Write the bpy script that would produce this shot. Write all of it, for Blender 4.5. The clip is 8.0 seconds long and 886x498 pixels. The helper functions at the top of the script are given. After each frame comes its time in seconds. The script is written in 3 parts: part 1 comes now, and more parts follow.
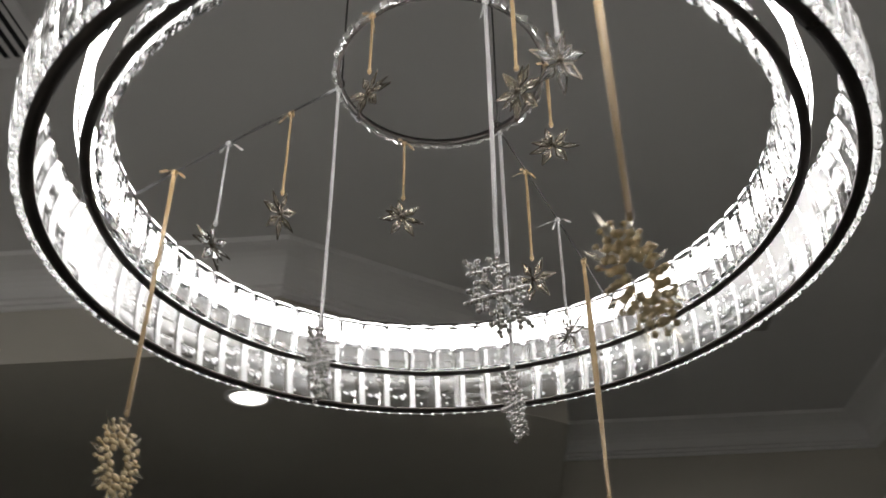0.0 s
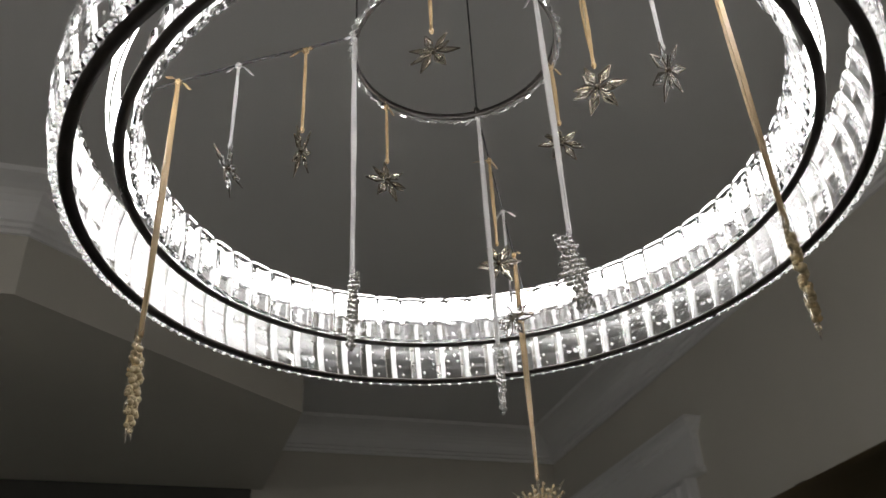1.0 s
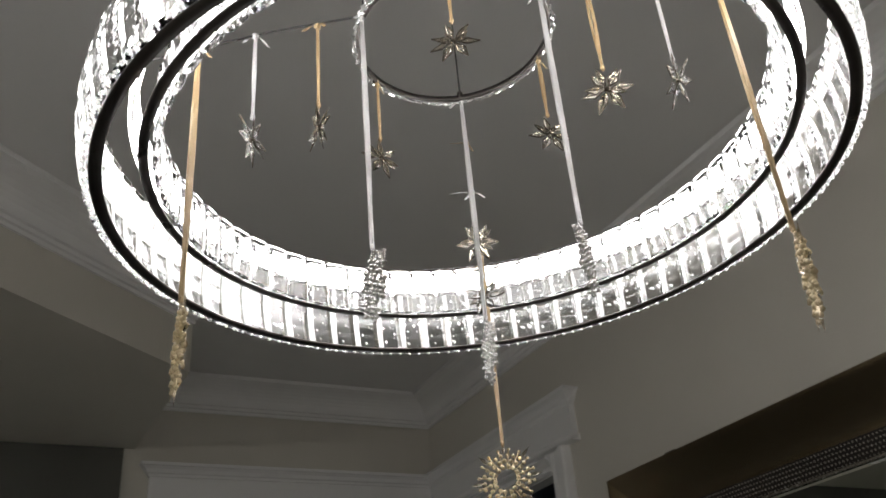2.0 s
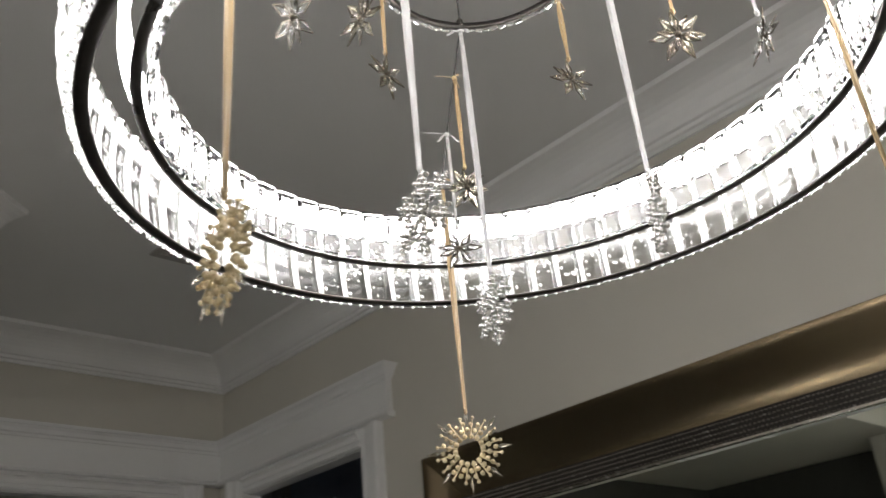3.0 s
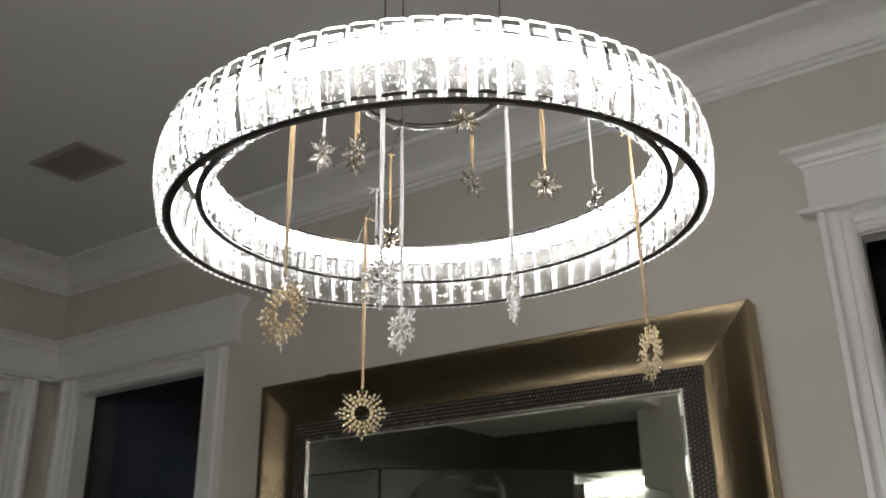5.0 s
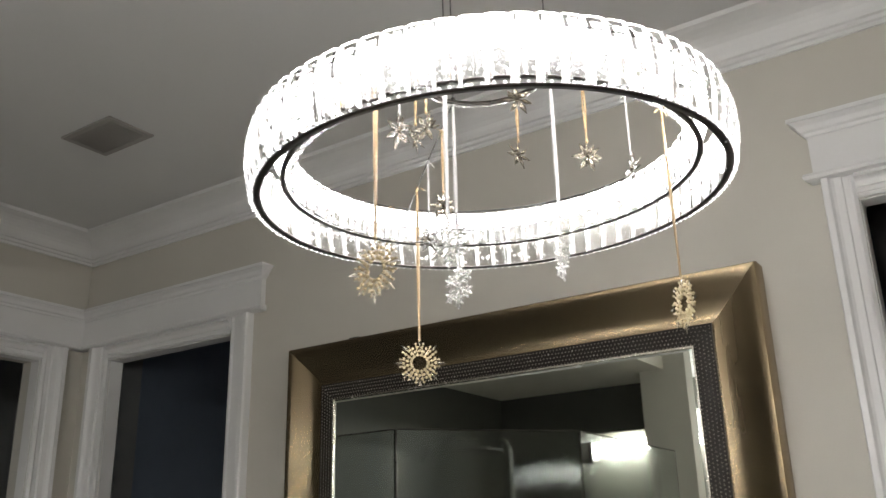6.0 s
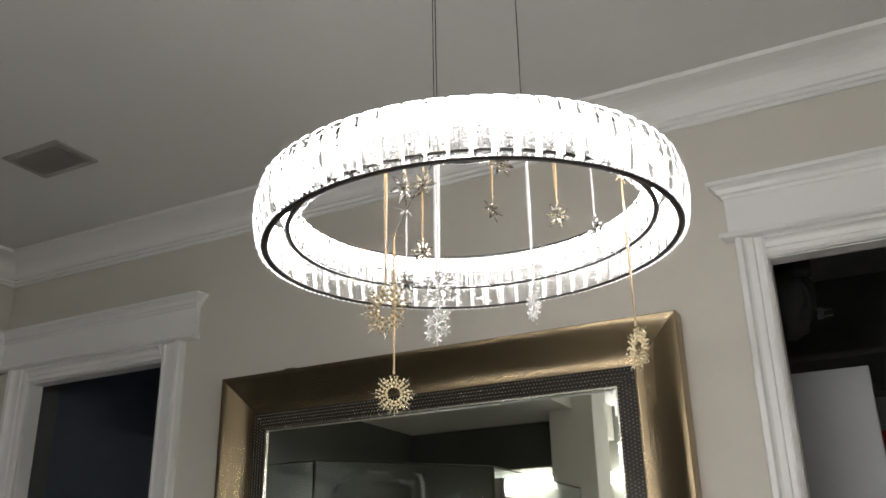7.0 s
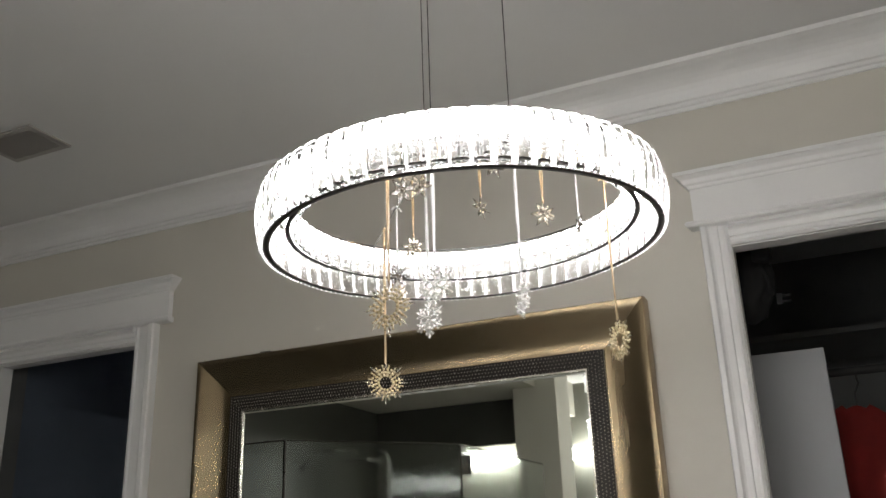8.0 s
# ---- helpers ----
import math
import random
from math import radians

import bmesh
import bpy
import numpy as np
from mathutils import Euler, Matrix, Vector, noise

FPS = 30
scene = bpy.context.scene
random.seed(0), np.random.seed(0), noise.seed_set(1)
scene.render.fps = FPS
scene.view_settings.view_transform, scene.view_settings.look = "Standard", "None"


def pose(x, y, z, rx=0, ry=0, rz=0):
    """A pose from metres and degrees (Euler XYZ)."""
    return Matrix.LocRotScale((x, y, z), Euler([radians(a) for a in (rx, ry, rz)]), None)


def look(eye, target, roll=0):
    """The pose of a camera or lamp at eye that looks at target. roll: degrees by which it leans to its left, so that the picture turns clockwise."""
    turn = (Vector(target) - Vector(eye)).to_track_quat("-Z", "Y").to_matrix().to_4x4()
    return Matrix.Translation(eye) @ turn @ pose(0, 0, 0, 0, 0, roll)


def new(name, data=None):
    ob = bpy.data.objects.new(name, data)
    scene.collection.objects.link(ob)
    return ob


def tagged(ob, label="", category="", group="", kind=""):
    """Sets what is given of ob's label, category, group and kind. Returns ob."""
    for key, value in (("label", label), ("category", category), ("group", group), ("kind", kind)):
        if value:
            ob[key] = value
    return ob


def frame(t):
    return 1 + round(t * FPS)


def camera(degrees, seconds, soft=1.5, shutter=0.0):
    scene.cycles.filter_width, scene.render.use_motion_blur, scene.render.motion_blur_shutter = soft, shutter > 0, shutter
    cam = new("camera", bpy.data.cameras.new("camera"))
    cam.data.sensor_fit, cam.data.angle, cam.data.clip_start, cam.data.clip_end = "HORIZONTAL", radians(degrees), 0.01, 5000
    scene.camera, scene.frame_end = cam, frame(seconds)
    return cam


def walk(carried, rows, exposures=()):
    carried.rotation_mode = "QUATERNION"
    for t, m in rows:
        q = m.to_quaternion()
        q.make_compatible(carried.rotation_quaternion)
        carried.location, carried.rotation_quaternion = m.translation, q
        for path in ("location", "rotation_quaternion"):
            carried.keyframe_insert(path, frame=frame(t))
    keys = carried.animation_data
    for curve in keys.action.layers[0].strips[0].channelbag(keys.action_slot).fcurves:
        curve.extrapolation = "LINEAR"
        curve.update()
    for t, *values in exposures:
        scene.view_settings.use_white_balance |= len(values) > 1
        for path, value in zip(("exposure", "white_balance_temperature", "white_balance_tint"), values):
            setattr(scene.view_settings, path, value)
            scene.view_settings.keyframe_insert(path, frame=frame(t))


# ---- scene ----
cam = camera(53.10, 8.0, shutter=0.4)
PATH = [
    (0, (1.3314, -1.2860, 1.7084), (-0.3399, -1.4626, 2.7926), -0.49),
    (0.5, (1.2889, -1.4284, 1.7069), (-0.3679, -1.1938, 2.8024), -1.09),
    (1, (1.3060, -1.5392, 1.6907), (-0.3056, -1.0103, 2.7504), -3.20),
    (1.5, (1.3243, -1.5972, 1.6934), (-0.2648, -0.9121, 2.6961), -3.70),
    (2, (1.3017, -1.6580, 1.6875), (-0.2360, -0.8274, 2.6599), -5.23),
    (3.3, (1.1021, -1.8385, 1.7236), (-0.0527, -0.4537, 2.5888), -5.14),
    (3.5, (1.1186, -1.9135, 1.7150), (0.0602, -0.4479, 2.5706), -4.80),
    (4, (1.1539, -2.0574, 1.7169), (0.2799, -0.4601, 2.5444), -3.84),
    (4.5, (1.2119, -2.0909, 1.7014), (0.3295, -0.4797, 2.4922), -2.24),
    (5, (1.3014, -2.0991, 1.6885), (0.2591, -0.5509, 2.4071), -0.79),
    (5.2, (1.3293, -2.1035, 1.6980), (0.2377, -0.5717, 2.3777), -0.80),
    (6.3, (1.2863, -2.3113, 1.6281), (0.2882, -0.7056, 2.2804), -1.37),
    (6.5, (1.2780, -2.3567, 1.6365), (0.3338, -0.7212, 2.2949), -0.92),
    (7, (1.2784, -2.4023, 1.6110), (0.4294, -0.7417, 2.3334), -1.14),
    (7.5, (1.2801, -2.4491, 1.6149), (0.4891, -0.7564, 2.3283), -2.13),
    (8, (1.2658, -2.4887, 1.6177), (0.4915, -0.7707, 2.2880), -1.98),
]
EXPOSURES = [(0.0, -0.76), (1.0, -0.73), (2.2, -0.15), (3.5, 0.25), (4.5, -0.08), (5.2, 0.25), (6.5, 0.8), (7.0, 0.6), (8.0, 0.55)]
walk(cam, [(t, look(eye, target, roll)) for t, eye, target, roll in PATH], EXPOSURES)

# ---- light: night, the rooms are lit by their own lamps and added fill bars ----
world = bpy.data.worlds.new("night")
scene.world = world
world.use_nodes = True
world.node_tree.nodes["Background"].inputs[0].default_value = (0.02, 0.028, 0.045, 1)
world.node_tree.nodes["Background"].inputs[1].default_value = 0.15
LED_STRENGTH = 28.0
BAR_STRENGTH = 32.0
DOWNLIGHT_STRENGTH = 8.0


# ---- materials ----
def material(name, color, rough=0.5, metal=0.0, vary=0.08, scale=6.0, bump=0.05, fine=180.0, emit=0.0, stretch=(1, 1, 1), spec=0.5, coat=0.0):
    """A surface with two scales of variation: broad stains and fine grain."""
    m = bpy.data.materials.new(name)
    m.use_nodes = True
    nodes, links = m.node_tree.nodes, m.node_tree.links
    b = nodes["Principled BSDF"]
    b.inputs["Roughness"].default_value = rough
    b.inputs["Metallic"].default_value = metal
    b.inputs["Specular IOR Level"].default_value = spec
    b.inputs["Coat Weight"].default_value = coat
    geo = nodes.new("ShaderNodeTexCoord")
    mp = nodes.new("ShaderNodeMapping")
    mp.inputs["Scale"].default_value = stretch
    links.new(geo.outputs["Object"], mp.inputs["Vector"])
    big = nodes.new("ShaderNodeTexNoise")
    big.inputs["Scale"].default_value = scale
    big.inputs["Detail"].default_value = 4
    small = nodes.new("ShaderNodeTexNoise")
    small.inputs["Scale"].default_value = fine
    small.inputs["Detail"].default_value = 2
    links.new(mp.outputs[0], big.inputs["Vector"])
    links.new(mp.outputs[0], small.inputs["Vector"])
    add = nodes.new("ShaderNodeMath")
    add.operation = "MULTIPLY_ADD"
    add.inputs[1].default_value = 0.35
    links.new(small.outputs[0], add.inputs[0])
    links.new(big.outputs[0], add.inputs[2])
    ramp = nodes.new("ShaderNodeMapRange")
    ramp.inputs["From Min"].default_value = 0.35
    ramp.inputs["From Max"].default_value = 1.0
    ramp.inputs["To Min"].default_value = 1 - vary
    ramp.inputs["To Max"].default_value = 1 + vary
    links.new(add.outputs[0], ramp.inputs["Value"])
    mul = nodes.new("ShaderNodeVectorMath")
    mul.operation = "SCALE"
    mul.inputs[0].default_value = color
    links.new(ramp.outputs[0], mul.inputs["Scale"])
    links.new(mul.outputs[0], b.inputs["Base Color"])
    rr = nodes.new("ShaderNodeMapRange")
    rr.inputs["To Min"].default_value = max(0.02, rough - 0.08)
    rr.inputs["To Max"].default_value = min(1.0, rough + 0.08)
    links.new(big.outputs[0], rr.inputs["Value"])
    links.new(rr.outputs[0], b.inputs["Roughness"])
    if bump:
        bp = nodes.new("ShaderNodeBump")
        bp.inputs["Strength"].default_value = bump
        bp.inputs["Distance"].default_value = 0.002
        links.new(small.outputs[0], bp.inputs["Height"])
        links.new(bp.outputs[0], b.inputs["Normal"])
    if emit:
        b.inputs["Emission Color"].default_value = (*color, 1)
        b.inputs["Emission Strength"].default_value = emit
    return m


def glass(name, color=(1, 1, 1), rough=0.02, ior=1.5, wave=240, depth=0.12):
    m = bpy.data.materials.new(name)
    m.use_nodes = True
    nodes, links = m.node_tree.nodes, m.node_tree.links
    b = nodes["Principled BSDF"]
    b.inputs["Base Color"].default_value = (*color, 1)
    b.inputs["Transmission Weight"].default_value = 1.0
    b.inputs["IOR"].default_value = ior
    b.inputs["Roughness"].default_value = rough
    n = nodes.new("ShaderNodeTexNoise")
    n.inputs["Scale"].default_value = wave
    tc = nodes.new("ShaderNodeTexCoord")
    links.new(tc.outputs["Object"], n.inputs["Vector"])
    bp = nodes.new("ShaderNodeBump")
    bp.inputs["Strength"].default_value = depth
    bp.inputs["Distance"].default_value = 0.001
    links.new(n.outputs[0], bp.inputs["Height"])
    links.new(bp.outputs[0], b.inputs["Normal"])
    return m


def frosted(name):
    """Ground glass: light passes through it and scatters."""
    m = bpy.data.materials.new(name)
    m.use_nodes = True
    nodes, links = m.node_tree.nodes, m.node_tree.links
    b = nodes["Principled BSDF"]
    b.inputs["Base Color"].default_value = (0.93, 0.93, 0.93, 1)
    b.inputs["Roughness"].default_value = 0.25
    t = nodes.new("ShaderNodeBsdfTranslucent")
    t.inputs[0].default_value = (0.95, 0.95, 0.95, 1)
    mix = nodes.new("ShaderNodeMixShader")
    mix.inputs[0].default_value = 0.6
    links.new(b.outputs[0], mix.inputs[1])
    links.new(t.outputs[0], mix.inputs[2])
    links.new(mix.outputs[0], nodes["Material Output"].inputs[0])
    return m


def lamp_material(name, color, strength):
    m = bpy.data.materials.new(name)
    m.use_nodes = True
    nodes, links = m.node_tree.nodes, m.node_tree.links
    nodes.remove(nodes["Principled BSDF"])
    e = nodes.new("ShaderNodeEmission")
    e.inputs[0].default_value = (*color, 1)
    e.inputs[1].default_value = strength
    links.new(e.outputs[0], nodes["Material Output"].inputs[0])
    return m


WALL = material("greige wall paint", (0.575, 0.548, 0.49), 0.6, vary=0.05, scale=2.5, bump=0.12, fine=260)
CEIL = material("flat ceiling paint", (0.685, 0.68, 0.672), 0.85, vary=0.04, scale=1.5, bump=0.10, fine=220)
TRIM = material("white semi-gloss trim paint", (0.76, 0.755, 0.75), 0.36, vary=0.03, scale=4, bump=0.03, fine=120)
BRONZE = material("brushed champagne bronze", (0.36, 0.28, 0.175), 0.25, metal=1.0, vary=0.12, scale=3, bump=0.0, fine=60, stretch=(4, 4, 0.25))
BRONZE_TOP = material("brushed champagne bronze along", (0.33, 0.257, 0.163), 0.24, metal=1.0, vary=0.10, scale=1.5, bump=0.0, fine=60, stretch=(0.25, 4, 4))
DARKBAND = material("dark bronze band", (0.022, 0.018, 0.014), 0.5, metal=0.4, vary=0.2, scale=30)
STUD = material("pewter stud", (0.52, 0.49, 0.44), 0.25, metal=1.0, vary=0.1, scale=60)
MIRROR = material("silvered mirror", (0.84, 0.89, 0.83), 0.02, metal=1.0, vary=0.01, scale=2, bump=0.0)
MIRROR.node_tree.nodes["Principled BSDF"].inputs["Roughness"].default_value = 0.015
for l in list(MIRROR.node_tree.links):
    if l.to_socket.name == "Roughness":
        MIRROR.node_tree.links.remove(l)
BLACKRIM = material("black nickel rim", (0.085, 0.076, 0.07), 0.30, metal=0.9, vary=0.15, scale=40, bump=0.02)
CHROME = material("polished chrome", (0.70, 0.70, 0.71), 0.10, metal=1.0, vary=0.04, scale=30, bump=0.0)
STEEL = material("thin steel cable", (0.03, 0.029, 0.028), 0.7, metal=0.1, vary=0.2, scale=90)
CRYSTAL = glass("cut crystal", (1, 1, 1), 0.005, 1.40, 110, 0.25)
# White scattering faces: painted edge glints of the bars, and their bubbles.
EDGE = frosted("white edge glint and bubble")
for n in EDGE.node_tree.nodes:
    if n.bl_idname == "ShaderNodeMixShader":
        n.inputs[0].default_value = 0.6
    if n.bl_idname in ("ShaderNodeBsdfTranslucent", "ShaderNodeBsdfPrincipled"):
        n.inputs[0].default_value = (0.85, 0.85, 0.85, 1)
BEADGLASS = frosted("frosted crystal bead")
GEMCHIP = material("mirror-backed crystal chip", (0.86, 0.86, 0.85), 0.12, metal=0.9, vary=0.2, scale=200, bump=0)
GEM = glass("clear acrylic gem", (0.97, 0.97, 0.97), 0.03, 1.5)
GEMGOLD = glass("champagne acrylic gem", (0.94, 0.87, 0.74), 0.03, 1.5)
PANE = glass("shower glass", (0.93, 0.97, 0.95), 0.0, 1.45)
LED = lamp_material("led strip", (1.0, 0.976, 0.96), LED_STRENGTH)
BARLAMP = lamp_material("frosted lamp bar", (1.0, 0.975, 0.95), BAR_STRENGTH)
DOWN = lamp_material("downlight lens", (1.0, 0.95, 0.88), DOWNLIGHT_STRENGTH)
GOLDBEAD = material("champagne gold bead", (0.92, 0.78, 0.52), 0.12, metal=0.25, vary=0.2, scale=300, bump=0)
GOLDBEAD.node_tree.nodes["Principled BSDF"].inputs["Transmission Weight"].default_value = 0.5
SILVERBEAD = material("mirrored silver bead", (0.78, 0.77, 0.75), 0.15, metal=0.95, vary=0.15, scale=300, bump=0)
PETALWIRE = material("dark petal wire", (0.09, 0.075, 0.055), 0.35, metal=0.8, vary=0.2, scale=200, bump=0)
GOLDWIRE = material("gold petal wire", (0.32, 0.235, 0.12), 0.3, metal=0.9, vary=0.2, scale=200, bump=0)
RIBBON_W = material("white satin ribbon", (0.44, 0.437, 0.432), 0.38, vary=0.08, scale=60, bump=0.15, fine=900, stretch=(1, 1, 0.1))
RIBBON_G = material("gold satin ribbon", (0.36, 0.26, 0.14), 0.36, vary=0.10, scale=60, bump=0.15, fine=900, stretch=(1, 1, 0.1))
VENT = material("grey vent metal", (0.33, 0.31, 0.29), 0.5, vary=0.08, scale=12)
# The blue dark of night is put into this wall colour.
NIGHT = material("room paint with night blue in it", (0.24, 0.29, 0.37), 0.8, vary=0.15, scale=2)
# Dimness of the unlit closet and hall is mixed into this colour.
CLOSET = material("paint with closet and hall dimness in it", (0.25, 0.26, 0.255), 0.8, vary=0.1, scale=2)
STONE = material("shower wall tile", (0.075, 0.074, 0.063), 0.4, vary=0.15, scale=3, bump=0.1)
# South wall colour, darkened so that its reflection in the mirror stays dim.
DIMWALL = material("wall colour darkened for the reflection", (0.15, 0.148, 0.125), 0.5, vary=0.15, scale=3, bump=0.1)
FLOOR = material("floor tile", (0.64, 0.62, 0.59), 0.35, vary=0.15, scale=3)
# White door, greyed and blued to hold the closet's dimness.
PANELDIM = material("white door paint greyed for closet dimness", (0.40, 0.41, 0.43), 0.4, vary=0.04, scale=3)
BLACKCLOTH = material("black nylon", (0.012, 0.012, 0.013), 0.75, vary=0.25, scale=20, bump=0.4, fine=300)
REDCLOTH = material("red knit cloth", (0.32, 0.03, 0.024), 0.85, vary=0.25, scale=14, bump=0.5, fine=350)


# ---- mesh helpers ----
def part(name, bm, mat, parent=None, label="", smooth=False):
    me = bpy.data.meshes.new(name)
    bmesh.ops.recalc_face_normals(bm, faces=bm.faces)
    bm.to_mesh(me)
    bm.free()
    me.materials.append(mat)
    if smooth:
        for p in me.polygons:
            p.use_smooth = True
    ob = new(name, me)
    ob.parent = parent
    if label:
        tagged(ob, label)
    return ob


def structure(name, bm, mat, label, category="", smooth=False):
    return tagged(part(name, bm, mat, None, label, smooth), label, category, "", "structure")


def box(bm, lo, hi, bevel=0.0):
    vs = [bm.verts.new((x, y, z)) for x in (lo[0], hi[0]) for y in (lo[1], hi[1]) for z in (lo[2], hi[2])]
    fs = [bm.faces.new([vs[i] for i in f]) for f in ((0, 1, 3, 2), (4, 6, 7, 5), (0, 4, 5, 1), (2, 3, 7, 6), (0, 2, 6, 4), (1, 5, 7, 3))]
    if bevel:
        es = list({e for f in fs for e in f.edges})
        bmesh.ops.bevel(bm, geom=es, offset=bevel, segments=2, affect="EDGES", profile=0.6)
    return bm


def boxed(*boxes, bevel=0.0):
    bm = bmesh.new()
    for lo, hi in boxes:
        box(bm, lo, hi, bevel)
    return bm


def sweep(profile, path, closed=False):
    """A moulding: profile points (out, z) swept along a flat path; out is to the left of the path's run; corners are mitred."""
    bm = bmesh.new()
    pts = [Vector(p) for p in path]
    n, rings = len(pts), []
    for i, p in enumerate(pts):
        a = (p - pts[i - 1]).normalized() if closed or i else (pts[1] - p).normalized()
        b = (pts[(i + 1) % n] - p).normalized() if closed or i < n - 1 else a
        na, nb = Vector((-a.y, a.x)), Vector((-b.y, b.x))
        m = (na + nb).normalized()
        m = m / max(0.2, m.dot(na))
        rings.append([bm.verts.new((p.x + m.x * u, p.y + m.y * u, z)) for u, z in profile])
    k = len(profile)
    for i in range(n if closed else n - 1):
        r, s = rings[i], rings[(i + 1) % n]
        for j in range(k):
            bm.faces.new((r[j], r[(j + 1) % k], s[(j + 1) % k], s[j]))
    if not closed:
        bm.faces.new(rings[0])
        bm.faces.new(rings[-1][::-1])
    return bm


def revolve(profile, segments=144):
    """A ring about z from a closed profile of (radius, height)."""
    bm = bmesh.new()
    rings = []
    for i in range(segments):
        a = 2 * math.pi * i / segments
        rings.append([bm.verts.new((r * math.cos(a), r * math.sin(a), z)) for r, z in profile])
    k = len(profile)
    for i in range(segments):
        r, s = rings[i], rings[(i + 1) % segments]
        for j in range(k):
            bm.faces.new((r[j], r[(j + 1) % k], s[(j + 1) % k], s[j]))
    return bm


def tube(bm, points, radius, sides=6):
    pts = [Vector(p) for p in points]
    rings = []
    for i, p in enumerate(pts):
        d = (pts[min(i + 1, len(pts) - 1)] - pts[max(i - 1, 0)]).normalized()
        u = d.orthogonal().normalized() if abs(d.z) < 0.9 else d.cross(Vector((0, 1, 0))).normalized()
        v = d.cross(u)
        rings.append([bm.verts.new(p + radius * (math.cos(a) * u + math.sin(a) * v)) for a in (2 * math.pi * k / sides for k in range(sides))])
    for r, s in zip(rings, rings[1:]):
        for k in range(sides):
            bm.faces.new((r[k], r[(k + 1) % sides], s[(k + 1) % sides], s[k]))
    bm.faces.new(rings[0])
    bm.faces.new(rings[-1][::-1])
    return bm


def bead(bm, at, radius, squash=(1, 1, 1), level=1):
    bmesh.ops.create_icosphere(bm, subdivisions=level, radius=radius, matrix=Matrix.Translation(at) @ Matrix.Diagonal((*squash, 1)))
    return bm


def spike(bm, at, way, length, width):
    """A faceted gem: a long double pyramid, four-sided."""
    way = Vector(way).normalized()
    side = way.cross(Vector((0, 1, 0))).normalized()
    up = Vector((0, 1, 0))
    at = Vector(at)
    tip, tail = bm.verts.new(at + way * length), bm.verts.new(at)
    mid = at + way * length * 0.4
    ring = [bm.verts.new(mid + v) for v in (side * width, up * width * 0.6, -side * width, -up * width * 0.6)]
    for k in range(4):
        bm.faces.new((ring[k], ring[(k + 1) % 4], tip))
        bm.faces.new((ring[(k + 1) % 4], ring[k], tail))
    return bm


# ---- the room ----
H = 2.998
WEST, EAST, SOUTH = -2.05, 2.7, -4.7
T = 0.12
TN = 0.06
DOOR_Z = 2.438
L0, L1 = -1.855, -1.132
R0, R1 = 1.036, 1.84
W0, W1 = -1.0, -0.19

structure("floor", boxed(((WEST - 2.2, SOUTH - T, -0.1), (EAST + T, 4.2, 0.0))), FLOOR, "beige stone tile floor", "floor")
structure("ceiling", boxed(((WEST - 2.2, SOUTH - T, H), (EAST + T, 4.2, H + 0.1))), CEIL, "flat off-white painted ceiling", "ceiling")
structure("wall_north", boxed(((WEST - T, 0, 0), (L0, TN, H)), ((L0, 0, DOOR_Z), (L1, TN, H)), ((L1, 0, 0), (R0, TN, H)), ((R0, 0, DOOR_Z), (R1, TN, H)), ((R1, 0, 0), (EAST + T, TN, H))), WALL, "greige painted wall with two door openings", "wall")
structure("wall_west", boxed(((WEST - T, W1, 0), (WEST, 0, H)), ((WEST - T, W0, DOOR_Z), (WEST, W1, H)), ((WEST - T, SOUTH, 0), (WEST, W0, H))), WALL, "greige painted wall with a door opening", "wall")
structure("wall_east", boxed(((EAST, SOUTH, 0), (EAST + T, 0, H))), WALL, "greige painted wall", "wall")
# The dimness of this wall in the mirror is put into its colour.
structure("wall_south", boxed(((WEST - T, SOUTH - T, 0), (EAST + T, SOUTH, H))), DIMWALL, "wall behind the shower, darkened to dim its reflection", "wall")
structure("wall_return", boxed(((-0.80, -3.55, 0), (-0.50, -3.25, H))), WALL, "greige painted wall end beside the shower", "wall")

# crown moulding round the room and along the shower bulkhead
CROWN = [(0, 0.117), (0.009, 0.117), (0.010, 0.107), (0.018, 0.104), (0.019, 0.094), (0.028, 0.091), (0.032, 0.078)]
CROWN += [(0.032 + 0.076 * (1 - math.cos(a)), 0.078 - 0.060 * math.sin(a)) for a in (0.25, 0.5, 0.75, 1.0, 1.25, 1.5)]
CROWN += [(0.109, 0.016), (0.122, 0.014), (0.125, 0.001), (0, 0.001)]
CROWN = [(u, H - d) for u, d in CROWN]
SH = [(WEST, -1.21), (-1.26, -1.178), (-0.66, -1.93), (-0.64, -3.25)]
SOF = 2.724
structure("crown_moulding", sweep(CROWN, [(-0.5, -3.55), (-0.5, SOUTH), (EAST, SOUTH), (EAST, 0), (WEST, 0), (WEST, -1.19)]), TRIM, "white painted crown moulding", "crown moulding")
structure("crown_moulding_bulkhead", sweep(CROWN, [SH[1], SH[2], SH[3]]), TRIM, "white painted crown moulding on the shower bulkhead", "crown moulding")


def bulkhead():
    bm = bmesh.new()
    ring = SH + [(-0.80, -3.25), (-0.80, SOUTH), (WEST, SOUTH)]
    lo = [bm.verts.new((x, y, SOF)) for x, y in ring]
    hi = [bm.verts.new((x, y, H)) for x, y in ring]
    bm.faces.new(lo)
    bm.faces.new(hi[::-1])
    for i in range(len(ring)):
        j = (i + 1) % len(ring)
        bm.faces.new((lo[i], lo[j], hi[j], hi[i]))
    return bm


structure("shower_bulkhead", bulkhead(), WALL, "painted dropped bulkhead over the corner shower", "bulkhead")
structure("shower_wall_west", boxed(((WEST, SOUTH, 0), (WEST + 0.02, -1.25, SOF - 0.004))), STONE, "brown-grey stone shower wall", "wall")
